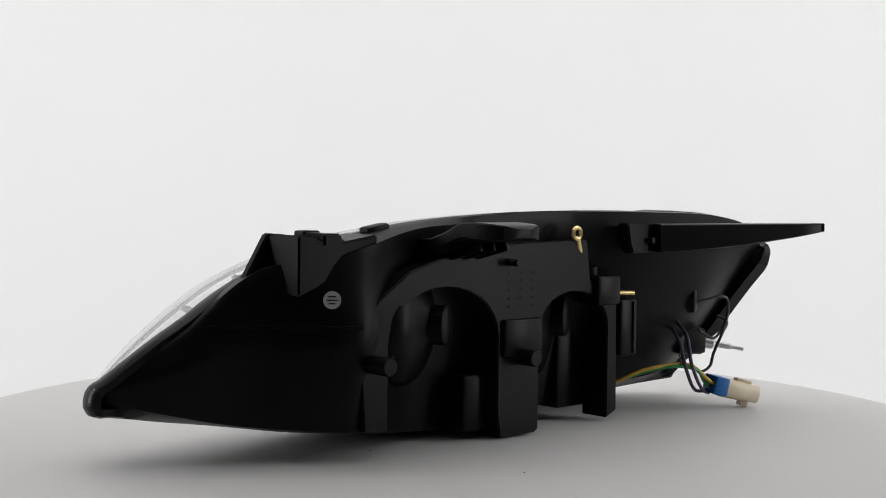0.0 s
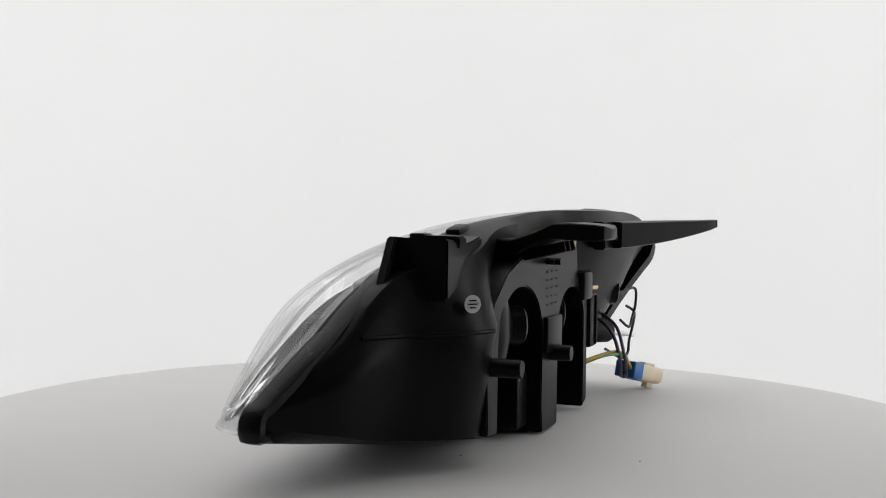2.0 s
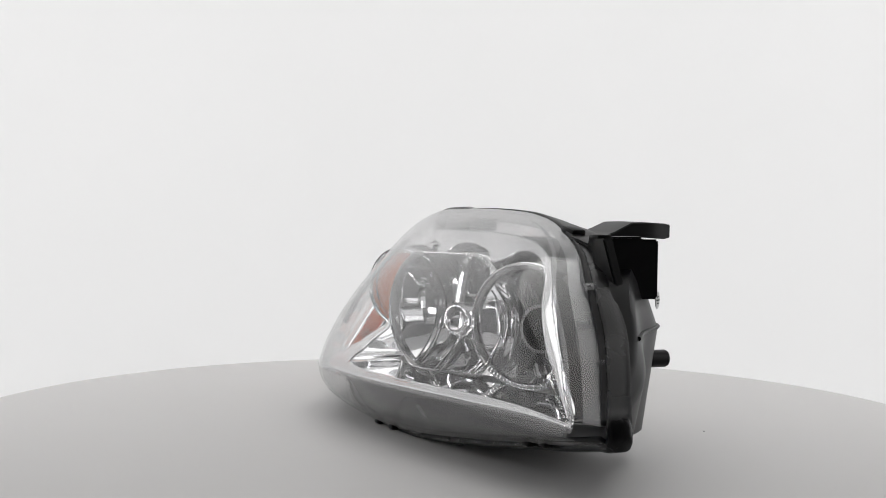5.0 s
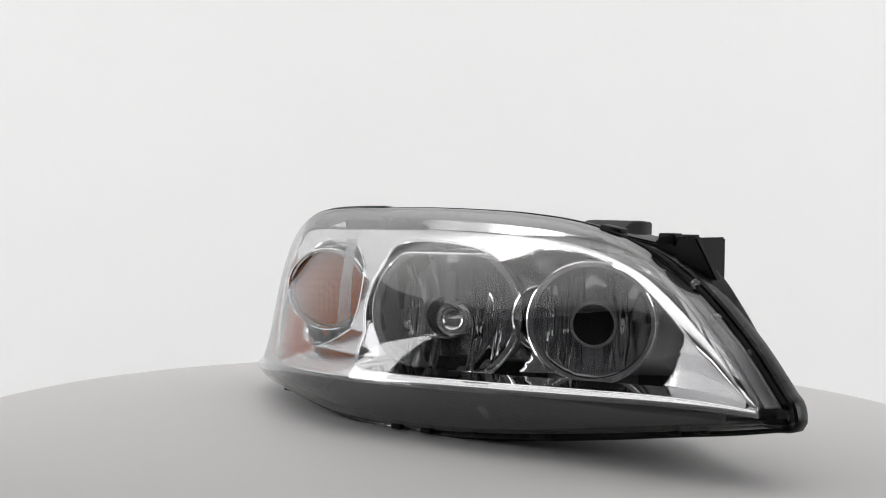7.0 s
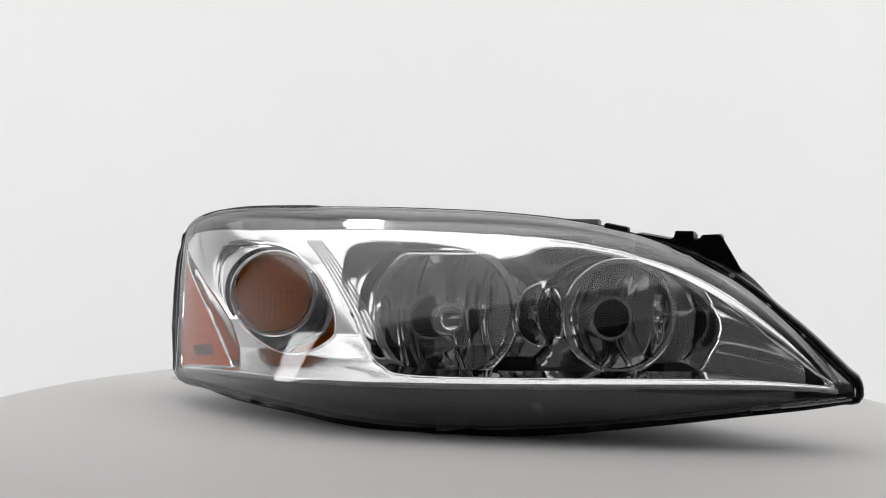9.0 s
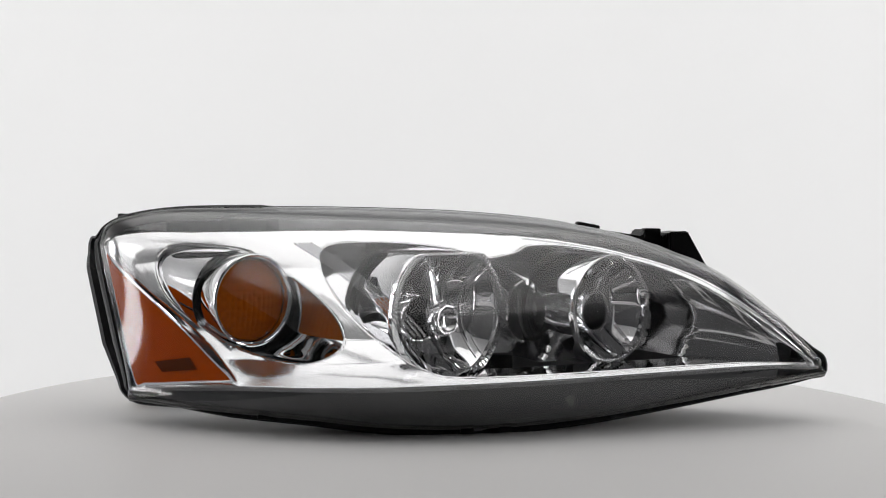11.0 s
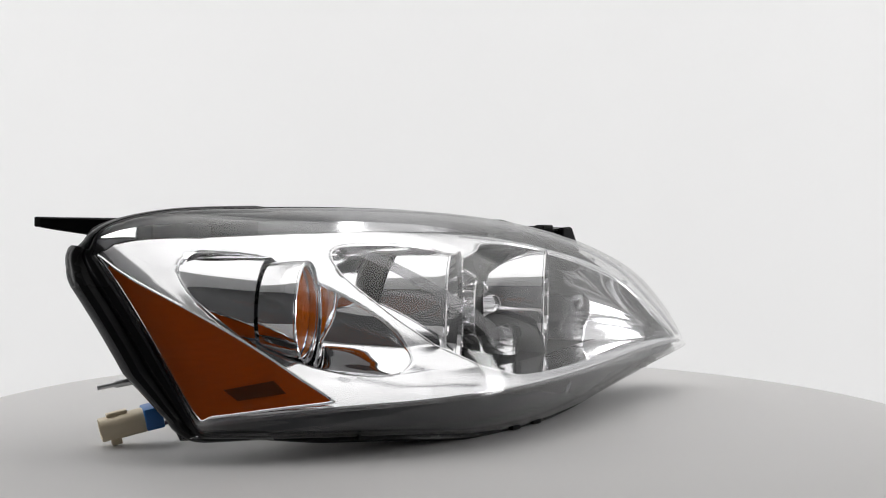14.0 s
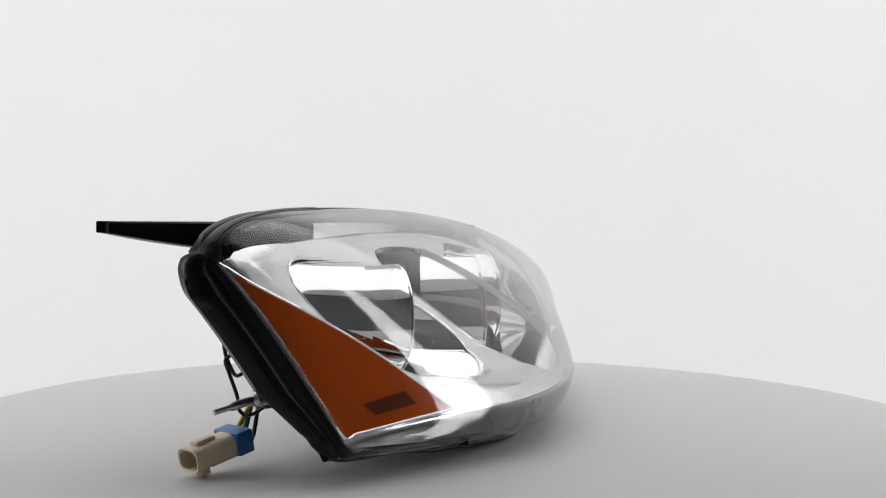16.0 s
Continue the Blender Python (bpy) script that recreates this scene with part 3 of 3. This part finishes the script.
# rear plate with two arched recesses and domes of the bowls inside them
def arch(x0, x1, ztop, zfoot, n=14):
    r = (x1 - x0) / 2
    cx = (x0 + x1) / 2
    return [(x1, zfoot)] + [(cx + r * math.cos(math.pi * k / n), ztop - r * .75 + r * .75 * math.sin(math.pi * k / n)) for k in range(n + 1)] + [(x0, zfoot)]


I4 = Matrix.Identity(4)
plate = [(.172, .022), (.178, .092), (.160, .118), (.130, .138), (.09, .150), (.05, .156), (-.070, .160), (-.075, .125), (-.110, .12), (-.112, .01)]
plate += arch(-.098, -.012, .117, .004)[::-1]
plate += [(-.008, .002), (.032, .002)] + arch(.036, .150, .126, .021)[::-1]
part("rear_plate", slab(plate, .062, .090, I4, .001), BLACK, shell, angle=30)
for M0, r, shape in ((MA, .061, flat_top(1.10, .0525)), (MB, .0525, oval(1.0, .96)), (MT, .040, None)):
    # the back of each bowl: a black jacket, longer on the rear side, a dome and a stepped socket
    prof = [(r, 0), (r * .995, .5), (r * .985, 1)] + [(r * .97 * math.cos(a), .060 + .024 * math.sin(a)) for a in [math.pi / 2 * k for k in ticks(7)][:-1]]
    prof = [q for q in prof if q[0] > .016] + [(.016, .085), (.016, .096), (.013, .098), (.0003, .098)]
    rows = []
    for i, (q, d) in enumerate(prof):
        row = []
        for j in range(64):
            a = 2 * math.pi * j / 64
            x, z = q * math.cos(a), q * math.sin(a)
            if shape:
                x, z = shape(x, z)
            start = .008 + .047 * ((1 - math.cos(a)) / 2) ** .8
            row.append(M0 @ Vector((x, start * (1 - d) + .060 * d if i < 3 else d, z)))
        rows.append(row)
    part("bowl_back", skin(rows), BLACK, shell, angle=40)
part("foot_box", block(.050, .040, .046, pose(.037, .058, .030), .003), BLACK, shell)
part("foot_box", block(.040, .042, .080, pose(-.084, .042, .052), .003), BLACK, shell)
part("pin", turned([(.0003, .032), (.006, .032), (.0068, .030), (.0068, 0), (.0085, -.004)], pose(.168, .082, .072), 24), BLACK, shell)
part("pin", turned([(.0003, .032), (.006, .032), (.0068, .030), (.0068, 0), (.0085, -.004)], pose(.010, .076, .066), 24), BLACK, shell)
rib = []
for q in [.70 + .16 * k for k in ticks(10)]:
    rib.append((spline(TOP, q)[0] * .55 + spline(SEAM, q)[0] * .45, rear_y(q, .100) + .0006, .100))
part("seam_rib", tube(rib, .0016, 6, 30), BLACK, shell)
part("corner_block", join(
    slab([(.222, .166), (.204, .164), (.203, .160), (.1995, .160), (.1995, .167), (.184, .167), (.182, .161), (.150, .166), (.150, .150), (.190, .143), (.190, .134), (.222, .122)], .038, .076, I4, .0015),
    slab([(.2225, .1665), (.206, .1655), (.206, .140), (.238, .118), (.2455, .128)], .031, .0385, I4, .0012)), BLACK, shell, angle=30)
part("catch", block(.016, .012, .010, pose(.1915, .044, .1635), .0015), BLACK, shell)
part("catch", block(.022, .012, .008, pose(.132, .050, .1685, 0, 10, 0), .002), BLACK, shell)
part("fixing_peg", join(turned([(.0003, .012), (.003, .012), (.003, 0)], pose(.025, .090, .143), 16), block(.012, .003, .004, pose(.025, .096, .143), .0008)), BLACK, shell)

# sticker
part("sticker", turned([(.0003, .0006), (.0064, .0006), (.0064, 0)], pose(.2005, .0870, .120, 0, 0, -42), 32), STICKER, shell, "round silver inspection sticker")
for i, w in enumerate((.006, .008, .005)):
    part("sticker_print", block(w, .0004, .0009, pose(.2011, .0876, .1225 - .0025 * i, 0, 0, -42), 0), BLACK, shell)

# mounting brackets
rows = []
for y, x0, x1, zt, zb in ((.050, .026, .108, .162, .150), (.085, .040, .106, .163, .150), (.100, .050, .105, .168, .158), (.116, .053, .104, .1755, .164), (.130, .054, .103, .176, .163), (.148, .056, .101, .175, .162), (.155, .060, .097, .174, .163), (.158, .068, .088, .172, .165)):
    rows.append([(x0, y, zt - .001), (x0 + .001, y, zt), (x1 - .001, y, zt), (x1, y, zt - .001), (x1, y, zb + .001), (x1 - .001, y, zb), (x0 + .001, y, zb), (x0, y, zb + .001)])
part("centre_bracket", skin(rows, True, True, True), BLACK, shell, angle=30)
for x in (.060, .074, .088):
    part("bracket_web", block(.003, .050, .008, pose(x, .098, .152, 14), .0008), BLACK, shell)
rows = []
for k in ticks(14):
    # a wedge that thins towards its rounded tip
    c = Vector((-.150 - .146 * k, .094 + .080 * k, 0))
    side = Vector((.48, .877, 0)) if k < .9 else Vector((.55, .83, 0))
    w = .024 * (1 - k) + .0085 * k
    if k > .93:
        w *= .7
    zt, zb = .1735 + .0015 * k, .149 + .0180 * k ** 1.6
    rows.append([c + side * a * w + Vector((0, 0, z)) for a, z in ((-1, zt - .001), (-.9, zt), (.9, zt), (1, zt - .001), (1, zb + .001), (.9, zb), (-.9, zb), (-1, zb + .001))])
part("outer_bracket", skin(rows, True, True, True), BLACK, shell, angle=30)
part("bracket_lip", block(.003, .013, .008, pose(-.2945, .1735, .1712, 0, 0, 28), .001), BLACK, shell)
for k in (.25, .32, .39):
    part("bracket_rib", block(.002, .03, .012, pose(-.150 - .146 * k, .094 + .080 * k + .004, .166, 0, 0, 28), .0006), BLACK, shell)
part("top_panel", slab([(-.104, .174), (-.250, .170), (-.250, .160), (-.200, .150), (-.112, .148), (-.108, .156)], .094, .106, I4, .0012), BLACK, shell, angle=30)
for x in (-.133, -.150):
    part("panel_peg", block(.006, .008, .005, pose(x, .108, .159), .0008), BLACK, shell)
part("relay_box", block(.022, .02, .050, pose(-.124, .083, .082), .002), BLACK, shell)
part("relay_rib", block(.0015, .0215, .046, pose(-.129, .084, .082), .0004), BLACK, shell)
part("adjuster_gear", join(block(.03, .026, .026, pose(-.094, .083, .116), .003), turned([(.0003, .012), (.008, .012), (.008, 0)], pose(-.086, .078, .124, 90), 20)), BLACK, shell)
part("bridge", block(.044, .024, .030, pose(.010, .082, .082), .002), BLACK, shell)
# moulded lettering on the rear plate, too small to read
for r in range(5):
    for c, w in ((.020, .010), (.006, .012), (-.006, .008)):
        part("moulded_mark", block(w, .0006, .0014, pose(c, .0904, .134 - .0068 * r), 0), BLACK, shell)

# adjuster bolt with a ring
part("adjuster_bolt", tube([(-.056, .091, .162), (-.066, .086, .144), (-.080, .079, .122)], .0026, 10, 12), BRASS, headlight, "yellow zinc adjuster bolt")
ring_rows = [[Vector((-.054, .092, .1655)) + Vector((math.cos(a) * (.0048 + .0018 * math.cos(b)), .0018 * math.sin(b), math.sin(a) * (.0048 + .0018 * math.cos(b)))) for b in (2 * math.pi * j / 8 for j in range(8))] for a in (2 * math.pi * i / 24 for i in range(25))]
part("bolt_ring", skin(ring_rows), BRASS, headlight)
part("adjuster_screw", tube([(-.112, .090, .113), (-.128, .094, .1125)], .0022, 10, 6), BRASS, headlight)

# bulb sockets, wires and connector
part("adjuster_stem", tube([(-.262, .066, .058), (-.280, .078, .055), (-.300, .092, .0505)], .0055, 12, 20, lambda k: 1 if k < .4 else .55 if k < .75 else .35), STEEL, headlight, "grey adjuster stem")
part("socket", turned([(.0003, .02), (.011, .02), (.013, .016), (.013, 0), (.017, -.004)], pose(-.245, .062, .060, 0, 0, 40), 28), RUBBER, headlight, "black rubber bulb socket")
for mt, r, pts in ((WIREG, .0017, [(-.150, .062, .030), (-.18, .090, .042), (-.205, .105, .040), (-.225, .102, .026), (-.241, .100, .018)]),
                   (WIREY, .0017, [(-.148, .060, .028), (-.165, .08, .04), (-.20, .100, .044), (-.222, .106, .030), (-.243, .102, .020)]),
                   (WIREV, .0017, [(-.215, .070, .085), (-.205, .095, .070), (-.20, .105, .045), (-.215, .105, .022), (-.238, .097, .014)]),
                   (WIREV, .0017, [(-.212, .068, .080), (-.198, .092, .065), (-.196, .102, .040), (-.212, .100, .020), (-.238, .094, .016)]),
                   (WIREK, .0014, [(-.205, .082, .094), (-.232, .096, .102), (-.252, .104, .104), (-.256, .104, .088), (-.250, .102, .074), (-.236, .102, .066), (-.222, .096, .074)]),
                   (WIREK, .0014, [(-.252, .095, .086), (-.258, .102, .080), (-.248, .104, .070), (-.238, .102, .052), (-.232, .102, .040), (-.220, .098, .036), (-.205, .085, .046)])):
    part("wire", tube(pts, r, 8, 48), mt, headlight)
CM = Matrix.Translation((-.262, .112, .016)) @ pose(0, 0, 0, 0, 12, 151)


def hood(m, length, w, h, wall, n=32):
    """An open rounded shell, mouth towards +x."""
    def ring(x, k):
        out = []
        for i in range(n):
            a = 2 * math.pi * i / n
            c, q = math.cos(a), math.sin(a)
            e = 2 / 3.2
            out.append(m @ Vector((x, (w / 2 - k) * math.copysign(abs(c) ** e, c), (h / 2 - k) * math.copysign(abs(q) ** e, q))))
        return out
    L = length / 2
    return skin([ring(-L, .002), ring(-L + .001, 0), ring(L * .2, 0), ring(L * .25, .0006), ring(L - .001, .0002), ring(L, .0006), ring(L - .0005, wall), ring(-L * .3, wall)], True, True, True)


conn = part("connector", hood(CM, .037, .023, .018, .002), IVORY, headlight, "ivory plastic wiring connector")
for y in (-.006, -.002, .002, .006):
    part("contact", block(.012, .0012, .0012, CM @ pose(0, y, 0), 0), STEEL, conn)
part("latch", block(.016, .008, .003, CM @ pose(.004, 0, .0100), .0008), IVORY, conn)
part("connector_foot", block(.008, .008, .006, CM @ pose(.008, 0, -.0105), .0008), IVORY, conn)
part("connector_lock", block(.014, .027, .017, CM @ pose(-.022, 0, .001), .0015), BLUE, conn, "blue connector lock")


# a speck of dust on the disc
part("dust_speck", turned([(.0003, .0007), (.0008, .0004), (.001, .0001)], Matrix.Translation((.140, .058, 0)) @ Y2Z, 8), SPECK, turntable)
part("dust_speck", turned([(.0003, .0006), (.0007, .0004), (.0009, .0001)], Matrix.Translation((.105, .187, 0)) @ Y2Z, 8), SPECK, turntable)


def motions():
    """The turntable and the headlight on it turn steadily once in 27 seconds."""
    rows = [(t, pose(0, 0, 0, 0, 0, -136.947 + 13.3684 * t)) for t in range(0, 17, 2)]
    walk(headlight, rows)
    walk(turntable, rows)


motions()
